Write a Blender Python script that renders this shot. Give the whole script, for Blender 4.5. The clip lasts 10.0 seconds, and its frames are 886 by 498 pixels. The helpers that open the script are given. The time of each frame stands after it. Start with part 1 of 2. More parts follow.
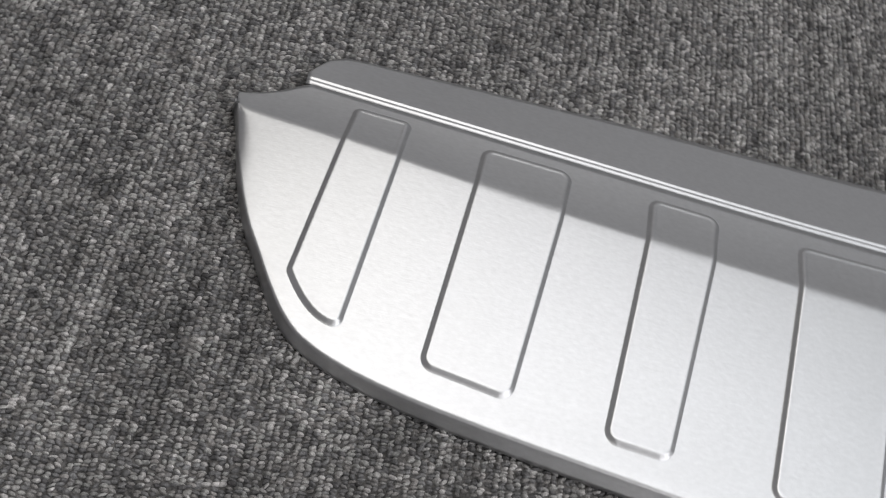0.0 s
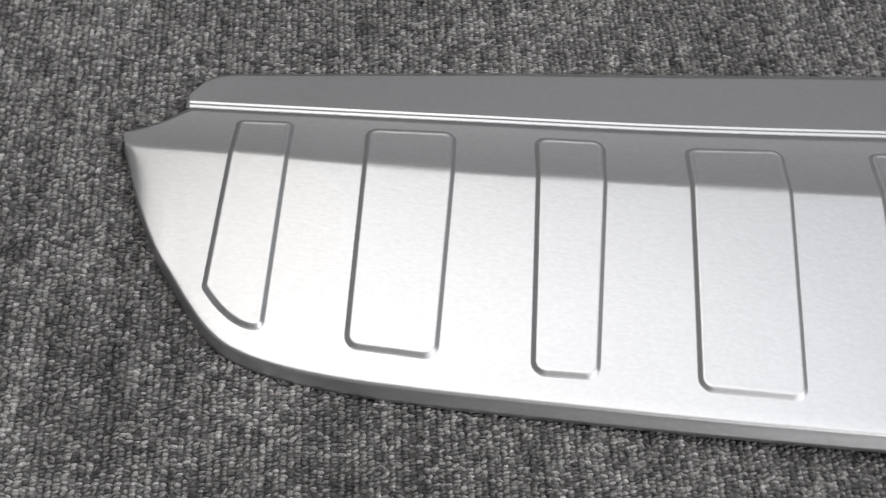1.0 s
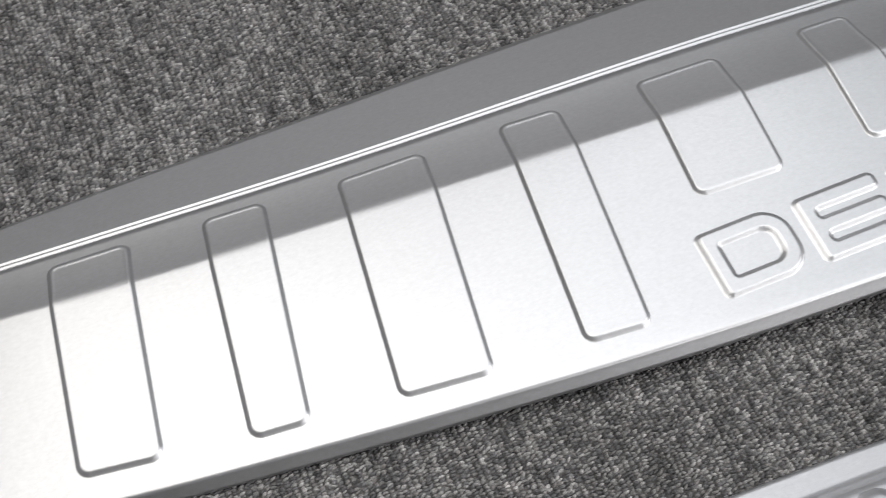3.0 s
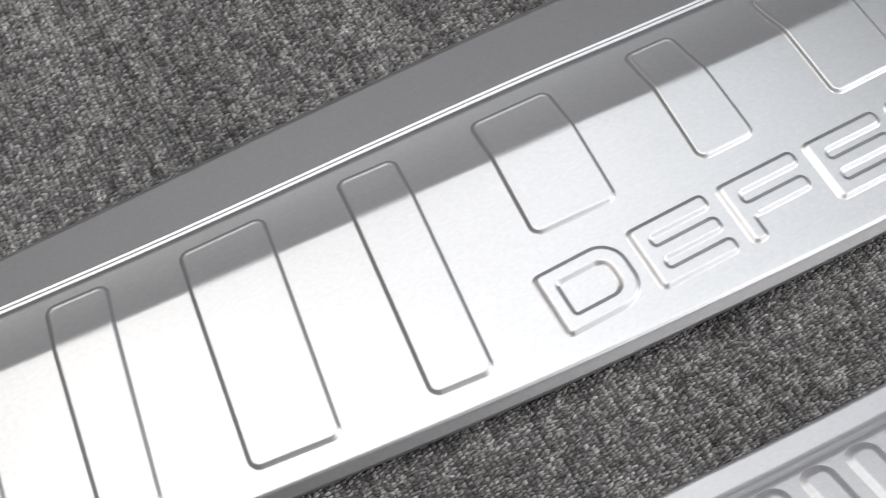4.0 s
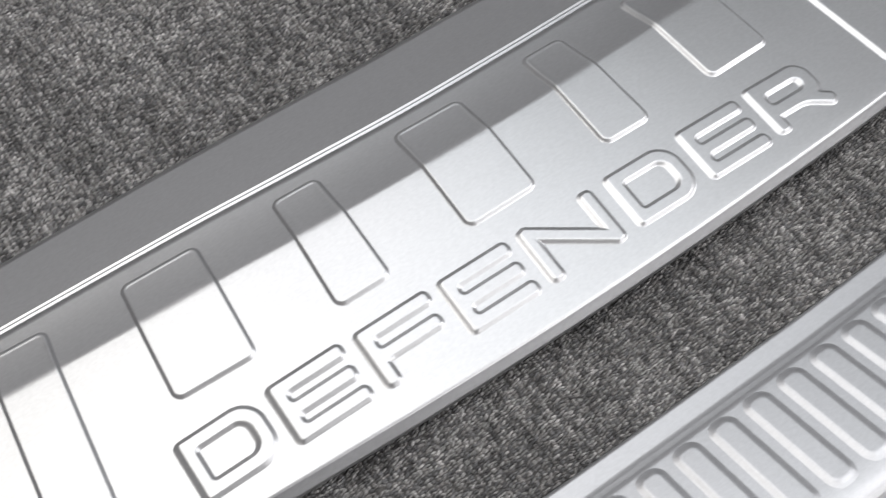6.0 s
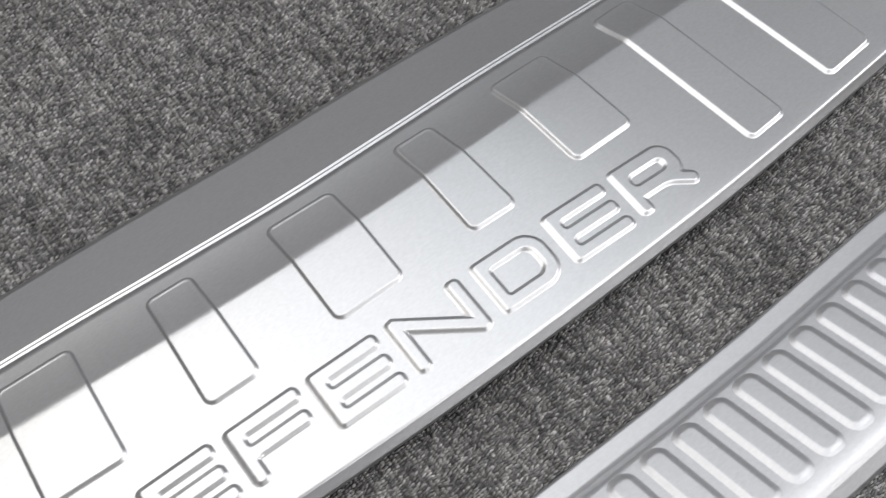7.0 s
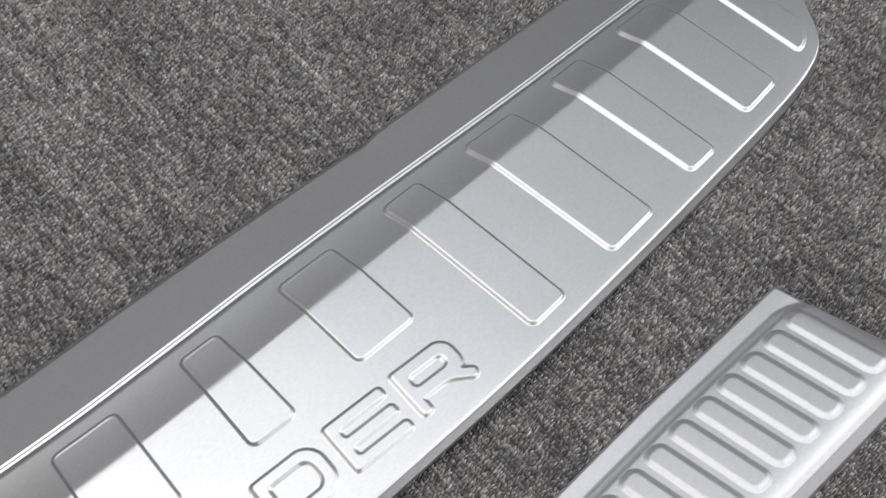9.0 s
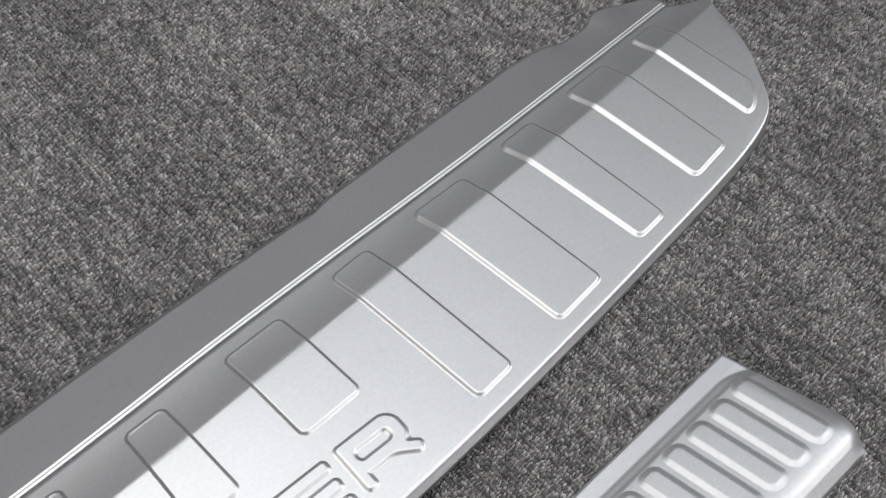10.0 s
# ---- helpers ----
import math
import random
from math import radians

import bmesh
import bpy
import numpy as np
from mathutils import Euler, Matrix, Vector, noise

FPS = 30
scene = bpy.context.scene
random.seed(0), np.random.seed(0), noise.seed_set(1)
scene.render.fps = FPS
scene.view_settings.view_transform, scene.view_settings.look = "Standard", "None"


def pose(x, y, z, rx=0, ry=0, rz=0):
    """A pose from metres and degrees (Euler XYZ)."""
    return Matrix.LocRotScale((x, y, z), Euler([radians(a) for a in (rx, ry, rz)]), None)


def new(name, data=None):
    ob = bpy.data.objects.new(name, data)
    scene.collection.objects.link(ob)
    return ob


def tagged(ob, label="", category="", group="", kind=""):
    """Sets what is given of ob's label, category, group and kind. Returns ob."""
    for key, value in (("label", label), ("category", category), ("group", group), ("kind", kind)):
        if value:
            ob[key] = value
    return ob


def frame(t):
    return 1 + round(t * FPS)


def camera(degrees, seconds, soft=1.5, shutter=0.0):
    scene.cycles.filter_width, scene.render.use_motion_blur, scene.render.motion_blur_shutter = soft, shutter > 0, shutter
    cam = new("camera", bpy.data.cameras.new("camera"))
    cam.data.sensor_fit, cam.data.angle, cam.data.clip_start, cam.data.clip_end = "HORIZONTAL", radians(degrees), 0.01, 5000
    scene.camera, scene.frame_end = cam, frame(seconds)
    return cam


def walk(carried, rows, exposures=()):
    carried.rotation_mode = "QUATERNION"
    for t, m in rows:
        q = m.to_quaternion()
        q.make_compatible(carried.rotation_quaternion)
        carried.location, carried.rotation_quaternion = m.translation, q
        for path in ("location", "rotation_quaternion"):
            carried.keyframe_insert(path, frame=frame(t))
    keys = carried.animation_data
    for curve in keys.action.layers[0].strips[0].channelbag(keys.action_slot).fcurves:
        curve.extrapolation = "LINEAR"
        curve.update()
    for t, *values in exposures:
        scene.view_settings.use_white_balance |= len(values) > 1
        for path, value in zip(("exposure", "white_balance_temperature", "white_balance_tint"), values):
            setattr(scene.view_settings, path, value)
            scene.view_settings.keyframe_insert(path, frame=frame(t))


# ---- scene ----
cam = camera(40.36, 10.0, 0.95, 0.4)
PATH = [
    (0.0, pose(-0.4678, -0.1122, 0.3382, 32.30, -14.10, 8.95)),
    (0.5, pose(-0.4540, -0.1161, 0.3475, 32.76, -9.87, 2.52)),
    (1.0, pose(-0.4372, -0.1207, 0.3601, 33.01, -6.62, -2.70)),
    (1.5, pose(-0.4174, -0.1292, 0.3740, 33.37, -3.65, -7.37)),
    (2.0, pose(-0.3895, -0.1363, 0.3915, 33.24, -0.57, -13.18)),
    (2.2, pose(-0.3763, -0.1398, 0.3960, 33.31, 0.74, -15.10)),
    (3.3, pose(-0.3485, -0.1300, 0.4227, 31.93, 0.52, -24.58)),
    (3.5, pose(-0.3368, -0.1301, 0.4267, 31.78, 0.95, -25.85)),
    (4.0, pose(-0.3041, -0.1299, 0.4332, 31.23, 1.90, -28.32)),
    (4.5, pose(-0.2759, -0.1323, 0.4368, 31.06, 2.13, -29.93)),
    (5.0, pose(-0.2422, -0.1382, 0.4449, 30.92, 2.00, -31.52)),
    (5.5, pose(-0.2071, -0.1428, 0.4589, 30.70, 1.76, -33.11)),
    (6.0, pose(-0.1749, -0.1496, 0.4754, 30.72, 1.67, -34.75)),
    (6.2, pose(-0.1629, -0.1526, 0.4824, 30.80, 1.72, -35.25)),
    (7.3, pose(-0.1059, -0.1619, 0.5052, 31.96, 1.74, -37.84)),
    (7.5, pose(-0.0910, -0.1622, 0.5099, 31.97, 1.97, -38.23)),
    (8.0, pose(-0.0586, -0.1624, 0.5268, 31.78, 2.04, -39.30)),
    (8.5, pose(-0.0283, -0.1627, 0.5414, 31.77, 2.27, -40.05)),
    (9.0, pose(0.0019, -0.1630, 0.5547, 31.90, 2.75, -40.79)),
    (9.5, pose(0.0218, -0.1620, 0.5627, 32.17, 2.85, -40.99)),
    (10.0, pose(0.0367, -0.1631, 0.5684, 32.71, 2.81, -41.23)),
]
walk(cam, PATH, [(0.0, -0.06), (1.5, 0.04), (2.5, 0.08), (5.0, 0.1), (7.5, 0.1), (10.0, 0.05)])

# ---- light ----
world = bpy.data.worlds.new("room_world")
scene.world = world
world.use_nodes = True
world.node_tree.nodes["Background"].inputs[0].default_value = (0.5, 0.5, 0.5, 1)
world.node_tree.nodes["Background"].inputs[1].default_value = 0.05


def ceiling_lamp(x, y, z, sx, sy, watts, colour):
    data = bpy.data.lights.new("ceiling_lamp", "AREA")
    data.shape, data.size, data.size_y, data.energy, data.color = "RECTANGLE", sx, sy, watts, colour
    ob = new("ceiling_lamp", data)
    ob.location = (x, y, z)
    return ob


def wall_fill(x, y, z, turn, sx, sy, watts, colour):
    """An added, unseen fill light standing at a wall; turn: the way it faces."""
    ob = ceiling_lamp(x, y, z, sx, sy, watts, colour)
    ob.name = ob.data.name = "wall_fill_light"
    ob.rotation_euler = (radians(90), 0, radians(turn))
    return ob


ceiling_lamp(-0.85, 0.6, 2.62, 1.0, 2.7, 22.5, (1.0, 0.98, 0.935))
ceiling_lamp(0.13, 0.6, 2.62, 0.95, 2.7, 15, (0.985, 0.985, 1.0))
ceiling_lamp(1.08, 0.6, 2.62, 0.95, 2.7, 10.2, (0.9, 0.96, 1.0))
ceiling_lamp(2.05, 0.6, 2.62, 0.9, 2.7, 0.8, (0.78, 0.92, 1.0))
ceiling_lamp(1.7, -1.5, 2.62, 2.0, 1.6, 25, (0.985, 0.985, 1.0))
# added fill from the east, brightening the carpet more at that end
wall_fill(2.96, -1.2, 1.9, 90, 1.5, 1.1, 24, (0.985, 0.985, 1.0))
# added fill from the south, lightening the front lip and the carpet beside it
wall_fill(1.5, -2.96, 1.15, 0, 2.6, 1.3, 31, (1.0, 0.985, 0.97))


# ---- materials ----
def material(name):
    m = bpy.data.materials.new(name)
    m.use_nodes = True
    nt = m.node_tree
    return m, nt, nt.nodes["Principled BSDF"]


def node(nt, kind, **values):
    n = nt.nodes.new(kind)
    for key, value in values.items():
        n.inputs[key.replace("_", " ")].default_value = value
    return n


def mapped(nt, scale, turn=0.0):
    tc = nt.nodes.new("ShaderNodeTexCoord")
    mp = nt.nodes.new("ShaderNodeMapping")
    mp.inputs["Scale"].default_value = scale
    mp.inputs["Rotation"].default_value = (0, 0, turn)
    nt.links.new(tc.outputs["Object"], mp.inputs["Vector"])
    return mp.outputs["Vector"]


def ramp(nt, fac, stops):
    r = nt.nodes.new("ShaderNodeValToRGB")
    while len(r.color_ramp.elements) < len(stops):
        r.color_ramp.elements.new(0.5)
    for e, (p, c) in zip(r.color_ramp.elements, stops):
        e.position, e.color = p, (c, c, c, 1) if isinstance(c, float) else (*c, 1)
    nt.links.new(fac, r.inputs[0])
    return r.outputs[0]


def steel(name, base, rough, grain, turn=0.0):
    """Satin stainless steel with a faint brushed grain along x."""
    m, nt, p = material(name)
    p.inputs["Metallic"].default_value = 1.0
    fine = node(nt, "ShaderNodeTexNoise", Scale=1.0, Detail=4.0, Roughness=0.65)
    nt.links.new(mapped(nt, (260, 1500, 600), turn), fine.inputs["Vector"])
    broad = node(nt, "ShaderNodeTexNoise", Scale=1.0, Detail=3.0)
    nt.links.new(mapped(nt, (7, 22, 22), turn), broad.inputs["Vector"])
    mottle = node(nt, "ShaderNodeTexNoise", Scale=1.0, Detail=3.0, Roughness=0.6)
    nt.links.new(mapped(nt, (420, 760, 600), turn), mottle.inputs["Vector"])
    tone = nt.nodes.new("ShaderNodeMixRGB")
    tone.blend_type = "MULTIPLY"
    tone.inputs[0].default_value = 1.0
    nt.links.new(ramp(nt, broad.outputs["Fac"], [(0.3, tuple(c * 0.96 for c in base)), (0.7, base)]), tone.inputs[1])
    nt.links.new(ramp(nt, mottle.outputs["Fac"], [(0.28, 0.945), (0.72, 1.04)]), tone.inputs[2])
    nt.links.new(tone.outputs[0], p.inputs["Base Color"])
    mix = nt.nodes.new("ShaderNodeMath")
    mix.operation = "MULTIPLY_ADD"
    mix.inputs[1].default_value, mix.inputs[2].default_value = 0.10, rough - 0.05
    nt.links.new(fine.outputs["Fac"], mix.inputs[0])
    nt.links.new(mix.outputs[0], p.inputs["Roughness"])
    bump = node(nt, "ShaderNodeBump", Strength=grain, Distance=0.0001)
    nt.links.new(fine.outputs["Fac"], bump.inputs["Height"])
    peel = node(nt, "ShaderNodeTexNoise", Scale=1.0, Detail=2.0, Roughness=0.55)
    nt.links.new(mapped(nt, (480, 620, 600), turn), peel.inputs["Vector"])
    soft_bump = node(nt, "ShaderNodeBump", Strength=0.34, Distance=0.0001)
    nt.links.new(peel.outputs["Fac"], soft_bump.inputs["Height"])
    nt.links.new(bump.outputs["Normal"], soft_bump.inputs["Normal"])
    nt.links.new(soft_bump.outputs["Normal"], p.inputs["Normal"])
    return m


STEEL = steel("satin_stainless_steel", (0.60, 0.60, 0.61), 0.39, 0.2)
STEEL_SILL = steel("satin_stainless_steel_sill", (0.565, 0.565, 0.58), 0.45, 0.35)


def carpet_material(name, loops):
    """Grey loop-pile yarn: each loop has its own shade, with light and dark streaks along the tufting rows."""
    m, nt, p = material(name)
    p.inputs["Roughness"].default_value = 0.92
    p.inputs["Specular IOR Level"].default_value = 0.18
    streak = node(nt, "ShaderNodeTexNoise", Scale=1.0, Detail=3.0, Roughness=0.6)
    nt.links.new(mapped(nt, (330, 70, 70)), streak.inputs["Vector"])
    patch = node(nt, "ShaderNodeTexNoise", Scale=1.0, Detail=2.0)
    nt.links.new(mapped(nt, (14, 9, 14)), patch.inputs["Vector"])
    lines = node(nt, "ShaderNodeTexNoise", Scale=1.0, Detail=2.0, Roughness=0.5)
    nt.links.new(mapped(nt, (110, 11, 11)), lines.inputs["Vector"])
    yarn = node(nt, "ShaderNodeTexNoise", Scale=1500.0 if loops else 420.0, Detail=3.0, Roughness=0.7)
    nt.links.new(mapped(nt, (1, 1, 1)), yarn.inputs["Vector"])
    if loops:
        source = nt.nodes.new("ShaderNodeNewGeometry").outputs["Random Per Island"]
    else:
        source = yarn.outputs["Fac"]
    occlusion = 0.99 if loops else 0.5  # the backing's colour carries the shade between and beyond the loops
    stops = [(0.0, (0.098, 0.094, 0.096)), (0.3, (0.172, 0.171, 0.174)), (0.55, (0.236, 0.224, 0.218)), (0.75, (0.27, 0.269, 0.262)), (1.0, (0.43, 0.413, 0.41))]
    shade = ramp(nt, source, [(at, tuple(c * occlusion for c in colour)) for at, colour in stops])
    last = shade
    for fac, low, high in ((streak.outputs["Fac"], 0.62, 1.5), (lines.outputs["Fac"], 0.8, 1.22), (patch.outputs["Fac"], 0.85, 1.15), (yarn.outputs["Fac"], 0.68, 1.32)):
        mul = nt.nodes.new("ShaderNodeMixRGB")
        mul.blend_type = "MULTIPLY"
        mul.inputs[0].default_value = 1.0
        mr = nt.nodes.new("ShaderNodeMapRange")
        mr.inputs["From Min"].default_value, mr.inputs["From Max"].default_value = 0.31, 0.69
        mr.inputs["To Min"].default_value, mr.inputs["To Max"].default_value = low, high
        nt.links.new(fac, mr.inputs["Value"])
        nt.links.new(last, mul.inputs[1])
        nt.links.new(mr.outputs[0], mul.inputs[2])
        last = mul.outputs[0]
    nt.links.new(last, p.inputs["Base Color"])
    bump = node(nt, "ShaderNodeBump", Strength=0.9, Distance=0.0006 if loops else 0.002)
    nt.links.new(yarn.outputs["Fac"], bump.inputs["Height"])
    nt.links.new(bump.outputs["Normal"], p.inputs["Normal"])
    return m


CARPET = carpet_material("carpet_loops", True)
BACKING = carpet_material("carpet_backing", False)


def plaster(name, colour):
    m, nt, p = material(name)
    n = node(nt, "ShaderNodeTexNoise", Scale=3.0, Detail=5.0)
    nt.links.new(mapped(nt, (1, 1, 1)), n.inputs["Vector"])
    nt.links.new(ramp(nt, n.outputs["Fac"], [(0.3, tuple(c * 0.93 for c in colour)), (0.7, colour)]), p.inputs["Base Color"])
    p.inputs["Roughness"].default_value = 0.85
    return m


WALL = plaster("wall_paint", (0.57, 0.57, 0.585))
CEILING = plaster("ceiling_paint", (0.78, 0.78, 0.78))


# ---- mesh tools ----
def mesh_from(name, verts, faces, mat, parent=None, label="", smooth=True):
    me = bpy.data.meshes.new(name)
    me.from_pydata(np.asarray(verts, float).tolist(), [], np.asarray(faces).tolist())
    me.materials.append(mat)
    if smooth:
        me.polygons.foreach_set("use_smooth", [True] * len(me.polygons))
    me.update()
    ob = new(name, me)
    if parent:
        ob.parent = parent
    if label:
        ob["label"] = label
    return ob


def part(name, bm, mat, parent, label="", smooth=False):
    me = bpy.data.meshes.new(name)
    bm.to_mesh(me)
    bm.free()
    me.materials.append(mat)
    if smooth:
        me.polygons.foreach_set("use_smooth", [True] * len(me.polygons))
    ob = new(name, me)
    if parent:
        ob.parent = parent
    if label:
        ob["label"] = label
    return ob


def grid_faces(rows, cols, keep=None):
    a = (np.arange(rows - 1)[:, None] * cols + np.arange(cols - 1)[None]).ravel()
    if keep is not None:
        a = a[np.asarray(keep).ravel()]
    return np.stack([a, a + 1, a + cols + 1, a + cols], 1)


def sheet(name, grid, mat, parent, thick, label=""):
    """A sheet of metal from rows of points, given its thickness below the visible side."""
    rows, cols = len(grid), len(grid[0])
    ob = mesh_from(name, np.array(grid).reshape(-1, 3), grid_faces(rows, cols), mat, parent, label)
    mod = ob.modifiers.new("thickness", "SOLIDIFY")
    mod.thickness, mod.offset = thick, -1.0
    return ob


def smooth01(x):
    x = np.clip(x, 0, 1)
    return x * x * (3 - 2 * x)


def spaced(length, edge, fine, coarse):
    """Places from 0 to length, close together within edge of both ends."""
    n = max(2, int(round(edge / fine)))
    m = max(2, int(round((length - 2 * edge) / coarse)))
    return np.concatenate([np.linspace(0, edge, n, endpoint=False), np.linspace(edge, length - edge, m, endpoint=False), np.linspace(length - edge, length, n + 1)])


def box_object(name, lo, hi, mat, parent=None, label=""):
    bm = bmesh.new()
    bmesh.ops.create_cube(bm, size=1)
    for v in bm.verts:
        for k in range(3):
            v.co[k] = lo[k] if v.co[k] < 0 else hi[k]
    return part(name, bm, mat, parent, label)


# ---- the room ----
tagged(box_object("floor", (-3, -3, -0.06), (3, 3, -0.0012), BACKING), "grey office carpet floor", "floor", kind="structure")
tagged(box_object("ceiling", (-3.1, -3.1, 2.7), (3.1, 3.1, 2.8), CEILING), "plain white ceiling", "ceiling", kind="structure")
for nm, lo, hi in (("wall_north", (-3.1, 3, -0.06), (3.1, 3.1, 2.7)), ("wall_south", (-3.1, -3.1, -0.06), (3.1, -3, 2.7)),
                   ("wall_east", (3, -3, -0.06), (3.1, 3, 2.7)), ("wall_west", (-3.1, -3, -0.06), (-3, 3, 2.7))):
    tagged(box_object(nm, lo, hi, WALL), "plain grey painted wall", "wall", kind="structure")

# ---- the bumper guard: outline and profile, in millimetres, |x| from its middle ----
OUT_X = [0, 60, 120, 170, 215, 260, 300, 340, 370, 400, 427, 443, 454, 461, 467, 473, 478, 484, 492, 497.5, 500.5]
OUT_Y = [23.2, 24, 26.3, 29, 32.8, 37.4, 41.8, 46.6, 50.2, 54, 58.4, 62.3, 66.4, 70.6, 77, 86, 94.6, 105, 126, 146, 154]
BEND_X = [0, 60, 120, 200, 260, 300, 340, 382, 422, 465, 500]
BEND_Y = [117, 118.4, 122, 127.4, 130.8, 133, 135, 137.4, 140.6, 144.8, 148]
RIDGE_X = [0, 60, 120, 200, 260, 310, 360, 422, 478, 500]
RIDGE_Y = [152.3, 154.0, 157.2, 160.6, 161.9, 162.8, 164.3, 166.3, 169.2, 170.4]


def table(xs, ys):
    """A smooth line through the given places, drawn up once for every quarter millimetre."""
    xs, ys = np.array(xs, float), np.array(ys, float)
    s = np.gradient(ys, xs)
    s[0] = 0
    x = np.arange(0, 520, 0.25)
    i = np.clip(np.searchsorted(xs, x) - 1, 0, len(xs) - 2)
    h = xs[i + 1] - xs[i]
    t = np.clip((x - xs[i]) / h, 0, 1)
    y = (2 * t**3 - 3 * t**2 + 1) * ys[i] + (t**3 - 2 * t**2 + t) * h * s[i] + (3 * t**2 - 2 * t**3) * ys[i + 1] + (t**3 - t**2) * h * s[i + 1]
    return lambda q: np.interp(np.abs(q), x, y)


y_front, y_bend, y_ridge = table(OUT_X, OUT_Y), table(BEND_X, BEND_Y), table(RIDGE_X, RIDGE_Y)
z_front = table([0, 100, 160, 240, 320, 400, 440, 460, 477, 484, 492, 497, 500.5], [19, 18.2, 16.8, 13.2, 9.6, 7.2, 6.6, 6.8, 7.6, 8, 8, 7.2, 6.4])
z_bend = table([0, 100, 200, 300, 382, 440, 494, 500], [28, 25.4, 19.2, 15.4, 13.6, 12.2, 9.2, 8.8])
z_ridge = table([0, 100, 200, 260, 340, 380, 423, 476, 500], [20.8, 18.4, 12.8, 10.4, 8.8, 8.2, 7.3, 5.2, 4.4])


LIP = table([0, 200, 300, 400, 450, 500], [3.2, 3.2, 2.9, 2.4, 1.3, 0.1])  # how far the front lip slopes outwards
LOW = table([0, 80, 160, 240, 320, 400, 460, 500], [12.0, 11.4, 9.9, 6.6, 3.3, 0.9, 0.2, 0.0])  # the arched guard clears the carpet in the middle
BACK_Z = table([0, 100, 200, 300, 400, 500], [8.5, 7, 3.4, 1.2, 0.4, 0.4])



def y_top(x):
    """Back outline of the bent strip: the ridge, and the hollow curve out to the pointed tip."""
    a = np.abs(x)
    return np.where(a < 476, y_ridge(x), np.interp(a, [476, 480, 485, 491, 496, 500.5], [float(y_ridge(476.0)), 166.6, 162.4, 158.6, 156.4, 155.2]))


def face_z(x, y):
    """Height of the sheet's face at places, without its embossing."""
    f, b, r = y_front(x), y_bend(x), y_ridge(x)
    zf, zb, zr = z_front(x), z_bend(x), z_ridge(x)
    span, w = np.maximum(b - f, 1), 1.3
    z = zf + (zb - zf) * (1 - (1 - np.clip((y - f) / span, 0, 1)) ** 1.15)
    u = (y - b) / (r - b)
    z = np.where(y > b, zb + (zr - zb) * (1.5 * u - 0.5 * u * u), z)
    left = zf + (zb - zf) * (1 - (1 - np.clip((b - w - f) / span, 0, 1)) ** 1.15)
    right = zb + (zr - zb) * 1.5 * w / (r - b)
    t = np.clip((y - b + w) / (2 * w), 0, 1)
    return np.where(np.abs(y - b) < w, (1 - t) ** 2 * left + 2 * t * (1 - t) * zb + t * t * right, z)


def row_of(x, y, z):
    """A row of points in metres from places in millimetres."""
    return np.stack(np.broadcast_arrays(x, y, z), -1) * 0.001


guard = tagged(new("bumper_guard"), "long satin steel bumper guard with embossed panels, lying on carpet", "car part")
MM = 0.001
cols = np.concatenate([np.linspace(-499.6, -476, 28, endpoint=False), np.linspace(-476, -440, 50, endpoint=False), np.linspace(-440, -400, 20, endpoint=False), np.linspace(-400, 400, 160, endpoint=False),
                       np.linspace(400, 440, 20, endpoint=False), np.linspace(440, 476, 50, endpoint=False), np.linspace(476, 499.6, 29)])
face_rows = []
F_, B_, T0_ = y_front(cols), y_bend(cols), y_top(cols)
slope = np.gradient(F_, cols)
out_x, out_y = slope / np.hypot(slope, 1), -1 / np.hypot(slope, 1)  # outwards from the outline
ROLL = np.interp(np.abs(cols), [440, 478], [1.0, 0.25])  # the rolled edge narrows towards the tips
for t in np.linspace(0, 1, 5):  # lip, sloping outwards to the floor
    k = LIP(cols) * (1 - t) + 0.7 * ROLL
    face_rows.append(row_of(cols + out_x * k, F_ + out_y * k, LOW(cols) + (z_front(cols) - 1.2 - LOW(cols)) * t))
for t in np.linspace(0, 1, 8)[1:]:  # rolled front edge
    ends = np.minimum(F_ + 1.2, T0_ - 0.3)
    q = [(cols + out_x * 0.7 * ROLL, F_ + out_y * 0.7 * ROLL, z_front(cols) - 1.2), (cols + out_x * 0.3, F_ + out_y * 0.3, z_front(cols) - 0.1), (cols, ends, face_z(cols, ends))]
    face_rows.append(row_of(*((1 - t) ** 2 * q[0][n] + 2 * t * (1 - t) * q[1][n] + t * t * q[2][n] for n in (0, 1, 2))))
for a in np.linspace(0.04, 1, 26)[:-1]:
    f, b = F_ + 1.2, B_ - 1.3
    y = np.where(b > f, np.minimum(f + (b - f) * a, T0_ - 0.5), f)
    face_rows.append(row_of(cols, y, face_z(cols, y)))
for d in np.linspace(-1.3, 1.3, 9):
    y = np.minimum(np.maximum(B_ + d, F_ + 1.8), T0_ - 0.3)
    face_rows.append(row_of(cols, y, face_z(cols, y)))
for a in np.linspace(0.1, 1, 10):
    b = B_ + 1.3
    y = np.where(T0_ > b, b + (T0_ - b) * a, T0_)
    face_rows.append(row_of(cols, y, face_z(cols, y)))
for n, row in enumerate(face_rows):  # the pointed ends are turned down to the floor
    ends = [row[k] + np.array([sx * 0.0004, 0, 0]) for k, sx in ((0, -1), (-1, 1))]
    for e in ends:
        e[2] = 0.0003
    face_rows[n] = np.concatenate([[ends[0]], row, [ends[1]]])
sheet("face_sheet", face_rows, STEEL, guard, 0.0009)

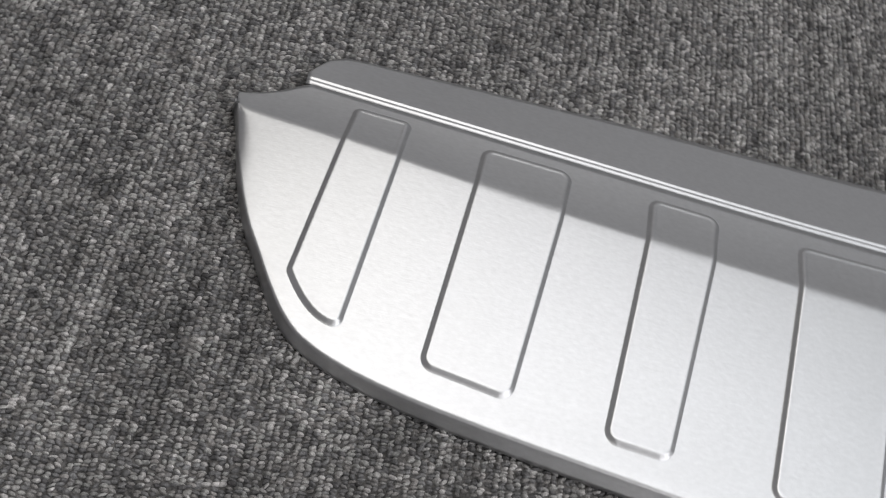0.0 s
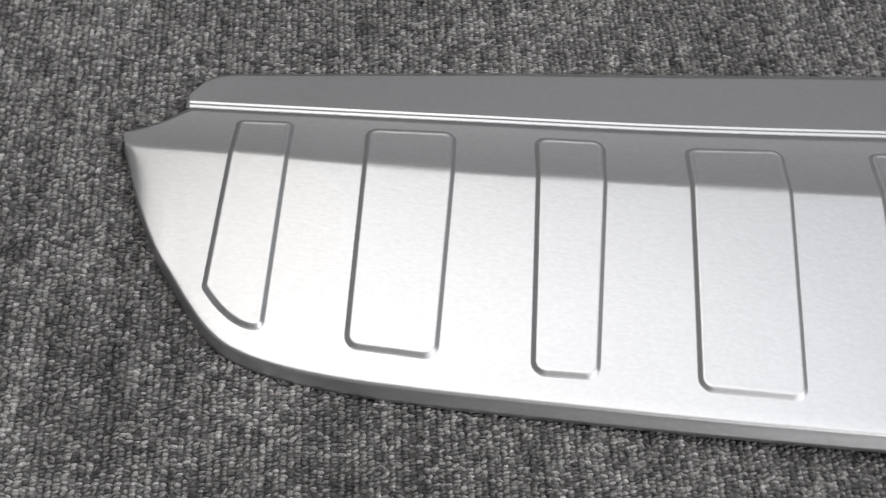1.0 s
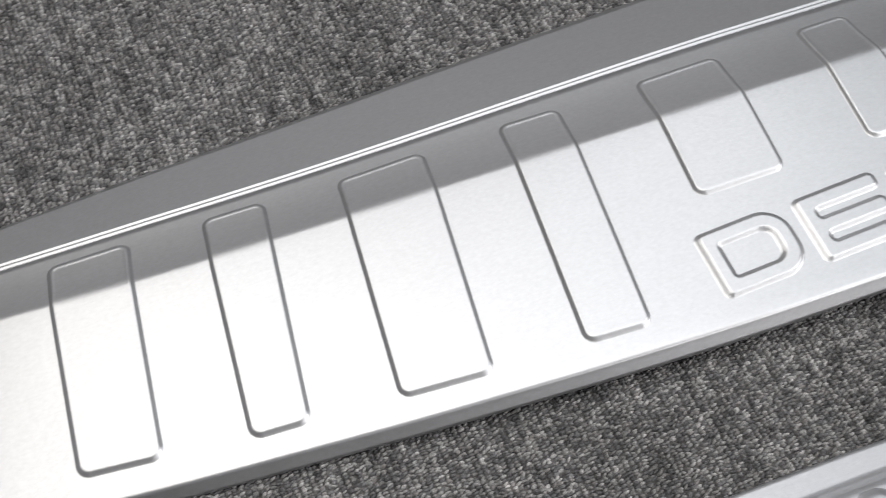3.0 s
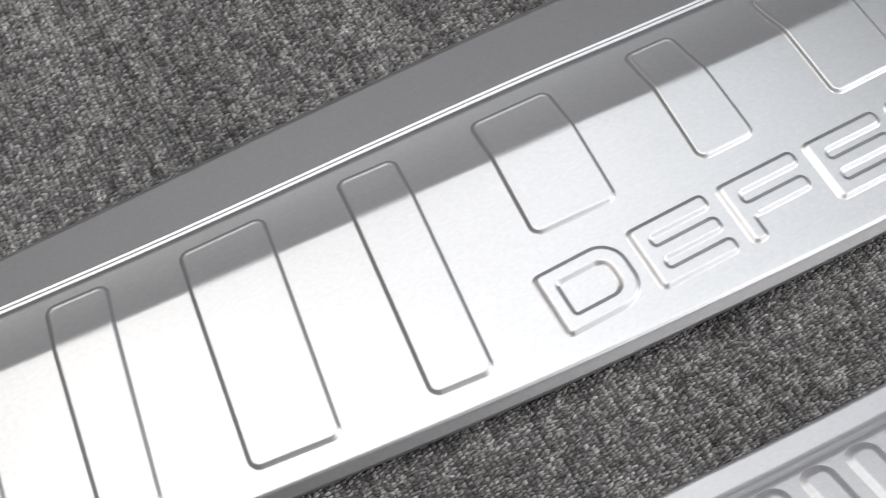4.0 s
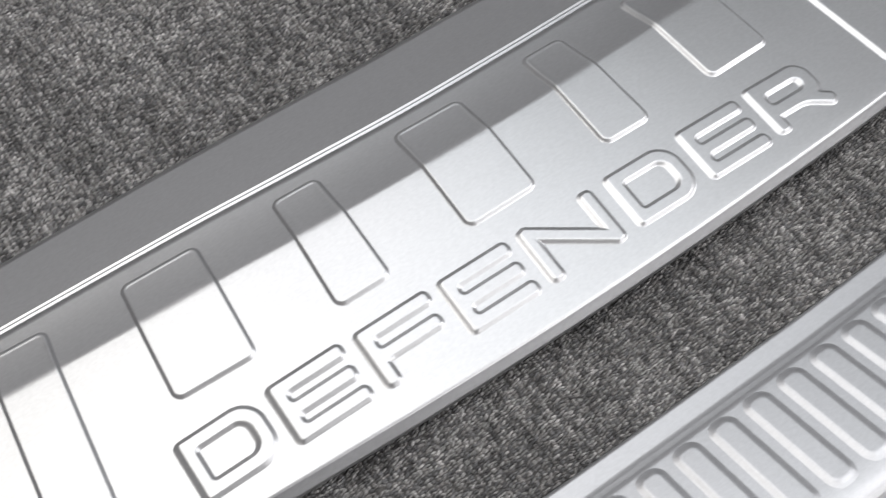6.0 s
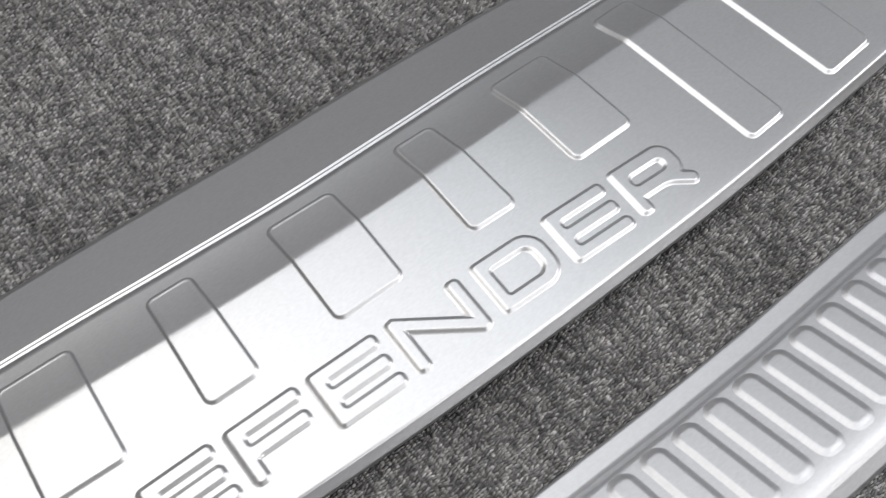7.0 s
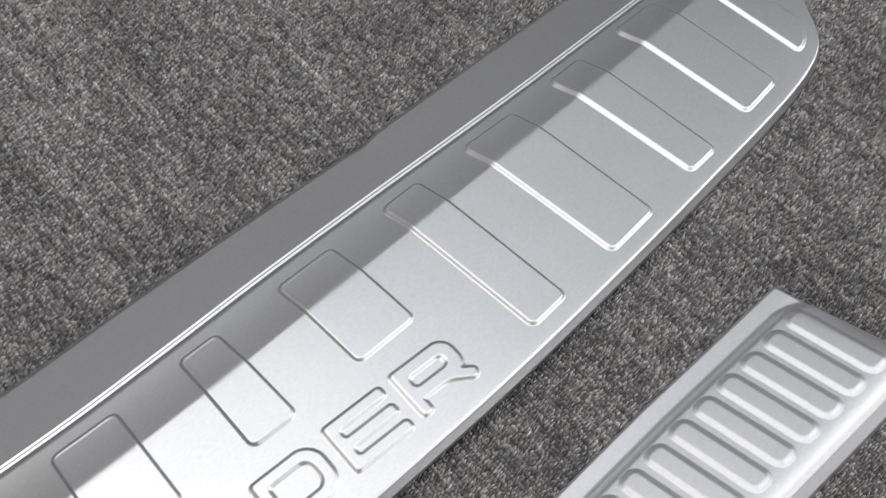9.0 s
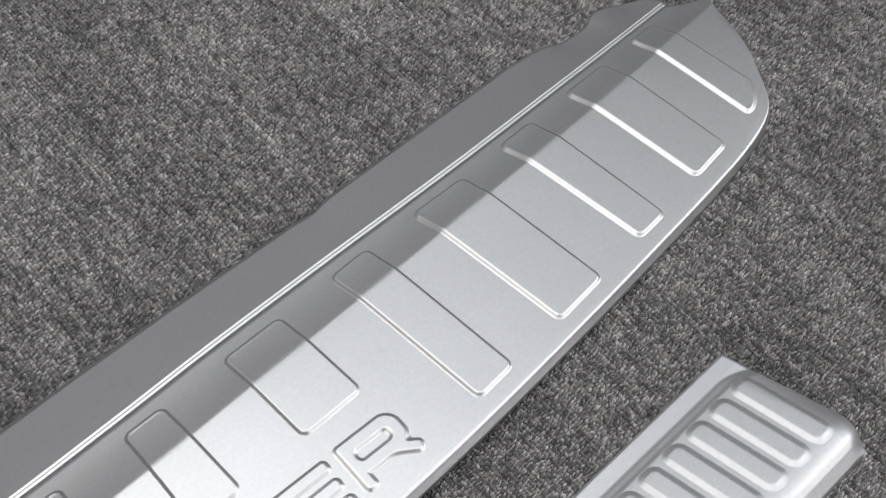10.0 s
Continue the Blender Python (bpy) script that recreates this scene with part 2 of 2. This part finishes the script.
# the back flange, joined to the face by a double stepped ridge
BACK_L = [(0, 197.6), (60, 199), (127, 200.2), (187, 200.4), (243, 199.6), (297, 198), (354, 196.4), (421, 192.8), (446, 191.2), (458, 190.4), (466, 189.0), (472, 185.2), (478.4, 174.5)]
BACK_R = [(0, 197.6), (60, 198.8), (127, 199.4), (205, 199.6), (217, 198.2), (228, 200.8), (240, 201.4), (300, 202.6), (375, 203), (393, 201.6), (403, 199.4), (409, 195.8), (414, 194.2), (429, 193.6), (435, 195.4), (440, 198.6), (446, 199.6), (454, 196.5), (464, 190.2), (472, 185.2), (478.4, 174.5)]
flange_rows = []
fcols = np.concatenate([np.linspace(-478.4, -400, 50, endpoint=False), np.linspace(-400, 200, 80, endpoint=False), np.linspace(200, 478.4, 190)])
step = 0.5 + 0.14 * smooth01((fcols + 350) / 450)  # the step grows towards one end
for d in np.linspace(0, 3.6, 33):
    dz = step * smooth01(d / 1.7) + step * smooth01((d - 1.9) / 1.6) - 0.25 * d
    flange_rows.append(row_of(fcols, y_ridge(fcols) + d, z_ridge(fcols) + dz))
y0, z0 = y_ridge(fcols) + 3.6, z_ridge(fcols) + 2 * step - 0.9
back = np.where(fcols < 0, np.interp(-fcols, *zip(*BACK_L)), np.interp(fcols, *zip(*BACK_R)))
back = np.maximum(back, y0 + 0.3)
for a in np.linspace(0.08, 1, 12):
    flange_rows.append(row_of(fcols, y0 + (back - y0) * a, z0 + (BACK_Z(fcols) - z0) * a * np.clip((back - y0) / 20, 0, 1)))
sheet("back_flange", flange_rows, STEEL, guard, 0.0009, "plain back flange behind a stepped ridge")


# ---- embossing ----
def polygon_distance(px, py, corners, radius):
    """Signed distance, negative inside, to a convex polygon with rounded corners."""
    c = np.array(corners, float)
    if np.sum(c[:, 0] * np.roll(c[:, 1], -1) - np.roll(c[:, 0], -1) * c[:, 1]) < 0:
        c = c[::-1]
    e = np.roll(c, -1, 0) - c
    nrm = np.stack([e[:, 1], -e[:, 0]], 1) / np.linalg.norm(e, axis=1)[:, None]
    off = (nrm * c).sum(1) - radius
    inner = []
    for k in range(len(c)):
        inner.append(np.linalg.solve(np.stack([nrm[k - 1], nrm[k]]), np.array([off[k - 1], off[k]])))
    inner = np.array(inner)
    inside = np.max([px * n[0] + py * n[1] - o for n, o in zip(nrm, off)], axis=0)
    far = np.full(np.shape(px), 1e9)
    for k in range(len(inner)):
        a, b = inner[k], inner[(k + 1) % len(inner)]
        t = np.clip(((px - a[0]) * (b[0] - a[0]) + (py - a[1]) * (b[1] - a[1])) / max((b - a) @ (b - a), 1e-9), 0, 1)
        far = np.minimum(far, np.hypot(px - a[0] - t * (b[0] - a[0]), py - a[1] - t * (b[1] - a[1])))
    return np.where(inside < 0, inside, far) - radius


def emboss(name, px, py, dist, height, wall, base, mat, parent, label="", reach=0.7, rim=0.0):
    """A raised field on the sheet: a grid of places, their distance from the outline, and the height of the sheet under them."""
    t = np.clip((wall / 2 - dist) / wall, 0, 1)
    lift = height * (t - 0.3 * np.sin(2 * np.pi * t) / (2 * np.pi))
    lift = lift + rim * np.exp(-(((dist + wall * 0.95) / 0.6) ** 2))
    lift = np.where(dist > wall / 2, -0.25 * np.clip((dist - wall / 2) / reach, 0, 1), lift) + 0.02
    rows, cols_ = px.shape
    ok = dist < wall / 2 + reach
    keep = ok[:-1, :-1] | ok[1:, :-1] | ok[:-1, 1:] | ok[1:, 1:]
    verts = row_of(px, py, base + lift).reshape(-1, 3)
    faces = grid_faces(rows, cols_, keep)
    used, index = np.unique(faces, return_inverse=True)
    return mesh_from(name, verts[used], index.reshape(-1, 4), mat, parent, label)


def raised_panel(corners, outline, height=1.2, fine=8):
    """corners: front outer, front inner, back inner, back outer of the field that the grid covers."""
    (x0, y0), (x1, y1), (x2, y2), (x3, y3) = corners
    long_, wide = math.hypot(x3 - x0, y3 - y0), math.hypot(x1 - x0, y1 - y0)
    s = spaced(wide + 4, 7 if fine < 20 else 13.3, 0.32, 3.0) - 2
    t = spaced(long_ + 4, fine, 0.32, 1.6) - 2
    s, t = np.meshgrid(s / wide, t / long_)
    px = (1 - s) * (1 - t) * x0 + s * (1 - t) * x1 + s * t * x2 + (1 - s) * t * x3
    py = (1 - s) * (1 - t) * y0 + s * (1 - t) * y1 + s * t * y2 + (1 - s) * t * y3
    radius = 4.2 if fine < 20 else 2.4
    dist = polygon_distance(px, py, outline, radius)
    west = np.clip((dist - polygon_distance(px + 0.25, py, outline, radius)) / 0.25, 0, 1)  # walls that face the start of the guard
    south = np.clip((dist - polygon_distance(px, py + 0.25, outline, radius)) / 0.25, 0, 1)  # and its front
    wall = 1.6 + 1.2 * west * smooth01((px + 60) / 360) + 0.5 * south**2
    ob = emboss("raised_panel", px, py, dist, height, wall, face_z(px, py), STEEL, guard, rim=(0.02 + 0.13 * smooth01((py - y_bend(px) + 2) / 7)) * np.interp(px, [0, 200], [1.0, 0.25]))
    return ob


# front outer, front inner, back inner, back outer, from the middle outwards
PANELS = [((85.3, 81.1), (59.2, 80.9), (58.4, 144.2), (81.4, 144.8)),
          ((162.3, 85.0), (125.1, 83.1), (120.6, 146.4), (157.2, 148.0)),
          ((230.2, 45.3), (205.2, 42.6), (193.8, 150.0), (219.6, 151.6)),
          ((302.2, 52.6), (267.6, 48.5), (254.4, 152.6), (291.2, 152.8)),
          ((358.1, 59.0), (337.1, 57.0), (323.2, 155.4), (348.2, 156.4)),
          ((419.8, 68.9), (390.8, 64.6), (379.4, 158.0), (411.2, 158.8))]
MIDDLE = [(-17.5, 80.0), (19.7, 80.6), (20.0, 142.4), (-16.8, 142.8)]
raised_panel(MIDDLE, MIDDLE)
for side in (-1, 1):
    for quad in PANELS:
        (a0, b0), (a1, b1), (a2, b2), (a3, b3) = quad
        q = [(side * x + 0.4, y) for x, y in ((a0 + 0.3, b0 - 0.3), (a1 - 0.3, b1 - 0.3), (a2 - 0.3, b2 + 0.3), (a3 + 0.3, b3 + 0.3))]
        raised_panel(q, q, 1.15 if side < 0 else 1.3)
    cut = [((1 - t) ** 2 * 451.5 + 2 * t * (1 - t) * 459.5 + t * t * 467.0, (1 - t) ** 2 * 75.4 + 2 * t * (1 - t) * 77.6 + t * t * 90.0) for t in np.linspace(0, 1, 9)]
    end = [(side * x, y) for x, y in [(458.6, 162.4), (438.8, 161.6), (447.6, 75.0)] + cut]
    raised_panel([(side * 470, 74), (side * 447, 74), (side * 437.6, 162.6), (side * 459.6, 162.6)], end, fine=24)


def box_distance(px, py, x0, y0, x1, y1, half, rnd=2.5):
    """Distance to a bar of the given half width along a line."""
    d = math.hypot(x1 - x0, y1 - y0)
    ux, uy = (x1 - x0) / d, (y1 - y0) / d
    cx, cy = (x0 + x1) / 2, (y0 + y1) / 2
    a = np.abs((px - cx) * ux + (py - cy) * uy) - (d / 2 + half - rnd)
    b = np.abs((py - cy) * ux - (px - cx) * uy) - (half - rnd)
    return np.hypot(np.maximum(a, 0), np.maximum(b, 0)) + np.minimum(np.maximum(a, b), 0) - rnd


def block_distance(px, py, x0, y0, x1, y1, left, right):
    """Distance to a box whose left and right corners are rounded by different radii."""
    cx, cy = (x0 + x1) / 2, (y0 + y1) / 2
    r = np.where(px > cx, right, left)
    a, b = np.abs(px - cx) - ((x1 - x0) / 2 - r), np.abs(py - cy) - ((y1 - y0) / 2 - r)
    return np.hypot(np.maximum(a, 0), np.maximum(b, 0)) + np.minimum(np.maximum(a, b), 0) - r


H = 3.15  # half the width of a letter's stroke
T_ = 28.0  # height of a letter
WIDTH = {"D": 33.2, "E": 35.4, "F": 36.2, "N": 40.2, "R": 36.6}
LEFT = [-172.4, -129.8, -87.2, -44.6, -2.4, 46.4, 89.4, 131.6]


def letter_distance(ch, u, v):
    lo, hi, mid, left, right = H, T_ - H, T_ / 2, H, WIDTH[ch] - H

    def bar(*line):
        return box_distance(u, v, *line, H)

    def slot(bottom, top):
        return block_distance(u, v, 6.3, bottom, WIDTH[ch] + 12, top, 2.0, 2.0)

    if ch == "D":
        w = WIDTH[ch] + 2.8
        return np.maximum(block_distance(u, v, 0, 0, w, T_, 2.4, 11.0), -block_distance(u, v, 6.4, 6.3, w - 6.6, T_ - 6.3, 1.9, 5.6))
    stem = block_distance(u, v, 0, 0, 9.0, T_, 2.4, 0.4)
    if ch == "E":
        bars = np.min([stem, bar(left, hi, right, hi), bar(left, mid, right - 0.5, mid), bar(left, lo, right, lo)], axis=0)
        return np.maximum.reduce([bars, -slot(2 * H, mid - H), -slot(mid + H, hi - H)])
    if ch == "F":
        bars = np.min([stem, bar(left, hi, right, hi), bar(left, mid - 0.6, right - 1.5, mid - 0.6)], axis=0)
        return np.maximum.reduce([np.where(v < mid - 4, np.minimum(bar(left, lo, left, hi), bar(left, mid - 0.6, right - 1.5, mid - 0.6)), bars), -slot(mid - 0.6 + H, hi - H)])
    if ch == "N":
        return np.min([bar(left, lo, left, hi), bar(right, lo, right, hi), bar(left + 0.6, hi, right - 0.6, lo)], axis=0)
    w = WIDTH[ch]
    bowl, counter = block_distance(u, v, 0, 7.4, w - 1.6, T_, 2.2, 8.4), block_distance(u, v, 6.8, 14.4, w - 9.4, T_ - 7.2, 2.8, 3.0)
    leg = bar(left + 18.5, lo + 8.0, right - 0.4, lo + 0.4)
    blend = np.clip(0.5 + 0.5 * (leg - bowl) / 2.5, 0, 1)  # the leg grows out of the bowl
    joined = leg * (1 - blend) + bowl * blend - 2.5 * blend * (1 - blend)
    return np.maximum(np.minimum(joined, bar(left, lo, left, hi)), -counter)


for n, ch in enumerate("DEFENDER"):
    u, v = np.meshgrid(np.arange(-2, WIDTH[ch] + 5.0, 0.32), np.arange(-2, T_ + 3.0, 0.32))
    px, py = u + LEFT[n], v + 37.9 + 2.2 * ((LEFT[n] + 18) / 155) ** 2
    dist = letter_distance(ch, u, v)
    west = np.clip(-np.gradient(dist, 0.32, axis=1), 0, 1)
    emboss("raised_letter", px, py, dist, 1.2, 2.0 + 1.2 * west**2, face_z(px, py), STEEL, guard, "raised letter " + ch)

# ---- the inner sill guard ----
sill = tagged(new("sill_guard"), "satin steel sill guard with raised ribs, lying on carpet", "car part")


SILL_A = [0, 100, 148, 188, 244, 307, 370, 411, 450, 475, 520, 740]
SILL_Y = [0, 0.2, -1.0, -2.2, -2.0, -0.4, 1.4, 3.6, 6.5, 8.8, 12.0, 24.0]  # the back edge is slightly bent


def sill_place(a, b):
    """a: along the back edge from the end, b: towards the front edge, in millimetres."""
    corner = 10 * np.clip((b - 62) / 22, 0, 1.1) ** 2 * np.clip(1 - a / 22, 0, 1)
    return 319.4 - a + b * (0.25 - 0.19 * np.minimum(a, 320) / 320) - corner, -19 - 0.035 * a - b + np.interp(a, SILL_A, SILL_Y)


def sill_z(a, b):
    body = 2.1 + 7.9 * np.clip((b - 14) / 58, 0, 1) ** 0.9
    c = b - 9.0 - 6.0 * np.clip((18 - a) / 18, 0, 1) ** 2  # the double step turns round the corner
    edge = 0.35 * smooth01(c / 3.2) + 0.65 * smooth01((c - 1.6) / 6.0)
    down = 1 - 0.55 * (np.clip(13 - a, 0, 13) / 13) ** 2.0
    return 0.9 + 0.055 * np.minimum(b, 9.0) + body * edge * down


ga = np.concatenate([np.linspace(0, 30, 40, endpoint=False), np.linspace(30, 740, 180)])
gb = np.concatenate([np.linspace(0, 9, 5, endpoint=False), np.linspace(9, 24, 45, endpoint=False), np.linspace(24, 63, 18)])
rows_ = [row_of(*sill_place(ga, b), sill_z(ga, b)) for b in gb]
zr = sill_z(ga, 63.0)
top = [(63, zr), (69, zr + 0.9), (76.5, zr + 0.6), (78.4, zr - 2.2)]
for t in np.linspace(0, 1, 13)[1:]:  # rolled front edge
    w = ((1 - t) ** 3, 3 * t * (1 - t) ** 2, 3 * t * t * (1 - t), t**3)
    rows_.append(row_of(*sill_place(ga, sum(wi * q[0] for wi, q in zip(w, top))), sum(wi * q[1] for wi, q in zip(w, top))))
for t in (0.04, 0.08, 0.12, 0.3, 0.5, 0.75, 1.0):  # front wall, sloping outwards below a crease
    rows_.append(row_of(*sill_place(ga, 78.6 + 7.0 * t), (zr - 2.2) * (1 - t)))
for n, row in enumerate(rows_):  # the end is turned down to the floor
    end = row[0] + np.array([0.0014, -0.0004, 0])
    end[2] = 0.0002
    rows_[n] = np.concatenate([[end], row])
sheet("ribbed_sheet", rows_, STEEL_SILL, sill, 0.0009)


def sill_rib(a0):
    """One long raised rib with round ends."""
    u, v = np.meshgrid(np.arange(-7.5, 7.51, 0.5), spaced(55, 9, 0.5, 2.5) - 2.5)
    r, half, long_ = 4.2, 5.7, 49
    p, q = np.abs(u) - (half - r), np.abs(v - long_ / 2) - (long_ / 2 - r)
    dist = np.hypot(np.maximum(p, 0), np.maximum(q, 0)) + np.minimum(np.maximum(p, q), 0) - r
    a = a0 + u + ((v - 24.5) * 0.11 - 1.0) * max(0, 1 - a0 / 200)  # the ribs near the end stand a little askew
    emboss("raised_rib", *sill_place(a, 17.8 + v), dist, 0.95, 3.3, sill_z(a, 17.8 + v), STEEL_SILL, sill)


for k in range(34):
    a = 7.1 + 17.4 * k + 0.06 * k * k
    a += 21.8 * (0.25 - 0.19 * min(a, 320) / 320)
    sill_rib(a + 3.25 * max(0, 1 - a / 200))

# ---- carpet pile ----
rng = np.random.default_rng(5)
PX, PY = 0.00230, 0.00128  # the loops lie across the tufting columns
gx, gy = np.meshgrid(np.arange(-0.66, 0.68, PX), np.arange(-0.2, 0.58, PY))
gy = gy + rng.uniform(0, PY, gx.shape[1])[None]  # each column has its own start
gx = gx.ravel() + rng.normal(0, 0.00021, gx.size)
gy = gy.ravel() + rng.normal(0, 0.00022, gy.size)


def inside_field(x, y):
    """The stretch of floor that lies round the two guards."""
    top = np.interp(x, [-0.66, -0.48, -0.2, 0.17, 0.3, 0.66], [0.22, 0.36, 0.40, 0.55, 0.46, 0.12])
    low = np.interp(x, [-0.66, -0.35, -0.12, 0.3, 0.45, 0.66], [-0.03, -0.03, -0.15, -0.17, -0.07, 0.06])
    return (y < top) & (y > low)


front = np.interp(np.abs(gx) * 1000, OUT_X, OUT_Y) * MM
under_guard = (np.abs(gx) < 0.465) & (gy > front + 0.014) & (gy < 0.182)
sill_back = -0.019 - 0.035 * (0.3194 - gx) + np.interp(319.4 - gx * 1000, SILL_A, SILL_Y) * MM
under_sill = (gx < 0.312) & (gx > -0.41) & (gy < sill_back - 0.013) & (gy > sill_back - 0.074)
keep = inside_field(gx, gy) & (rng.random(gx.size) > 0.008) & ~under_guard & ~under_sill
gx, gy = gx[keep], gy[keep]
count = len(gx)
SIDES, LEVELS = 6, ((1.0, 0.0), (0.78, 0.72))
ang = np.arange(SIDES) * 2 * np.pi / SIDES
tpl = np.array([(r * np.cos(a), r * np.sin(a), h) for r, h in LEVELS for a in ang] + [(0.1, 0.0, 1.0)])
tri = []
for k in range(SIDES):
    a, b = k, (k + 1) % SIDES
    tri += [(a, b, b + SIDES), (a, b + SIDES, a + SIDES)]
tri += [(SIDES + k, SIDES + (k + 1) % SIDES, 2 * SIDES) for k in range(SIDES)]
tri = np.array(tri)
turn = rng.normal(0.12, 0.3, count)
lx, ly = rng.normal(0.00140, 0.0002, count), rng.normal(0.00070, 0.0001, count)
hz = rng.normal(0.0019, 0.0003, count)
lean_x, lean_y = rng.normal(0.0001, 0.00025, count), rng.normal(-0.0001, 0.0002, count)
vx, vy = tpl[:, 0][None] * lx[:, None], tpl[:, 1][None] * ly[:, None]
ct, st = np.cos(turn)[:, None], np.sin(turn)[:, None]
co = np.empty((count, len(tpl), 3), np.float32)
co[:, :, 0] = gx[:, None] + vx * ct - vy * st + lean_x[:, None] * tpl[:, 2][None]
co[:, :, 1] = gy[:, None] + vx * st + vy * ct + lean_y[:, None] * tpl[:, 2][None]
tip_x, tip_y = rng.normal(0.0, 0.25, count), rng.normal(0.0, 0.3, count)
co[:, :, 2] = -0.0016 + tpl[:, 2][None] * (hz[:, None] + (co[:, :, 0] - gx[:, None]) * tip_x[:, None] + (co[:, :, 1] - gy[:, None]) * tip_y[:, None])
idx_ = (tri[None] + (np.arange(count) * len(tpl))[:, None, None]).astype(np.int32).ravel()
me = bpy.data.meshes.new("carpet_pile")
me.vertices.add(count * len(tpl))
me.vertices.foreach_set("co", co.ravel())
me.loops.add(len(idx_))
me.loops.foreach_set("vertex_index", idx_)
me.polygons.add(len(idx_) // 3)
me.polygons.foreach_set("loop_start", np.arange(0, len(idx_), 3, dtype=np.int32))
me.polygons.foreach_set("use_smooth", np.ones(len(idx_) // 3, bool))
me.materials.append(CARPET)
me.update(calc_edges=True)
me.validate()
tagged(new("carpet_pile", me), "mottled grey loop-pile carpet in rows of small tufts", "carpet", kind="stuff")
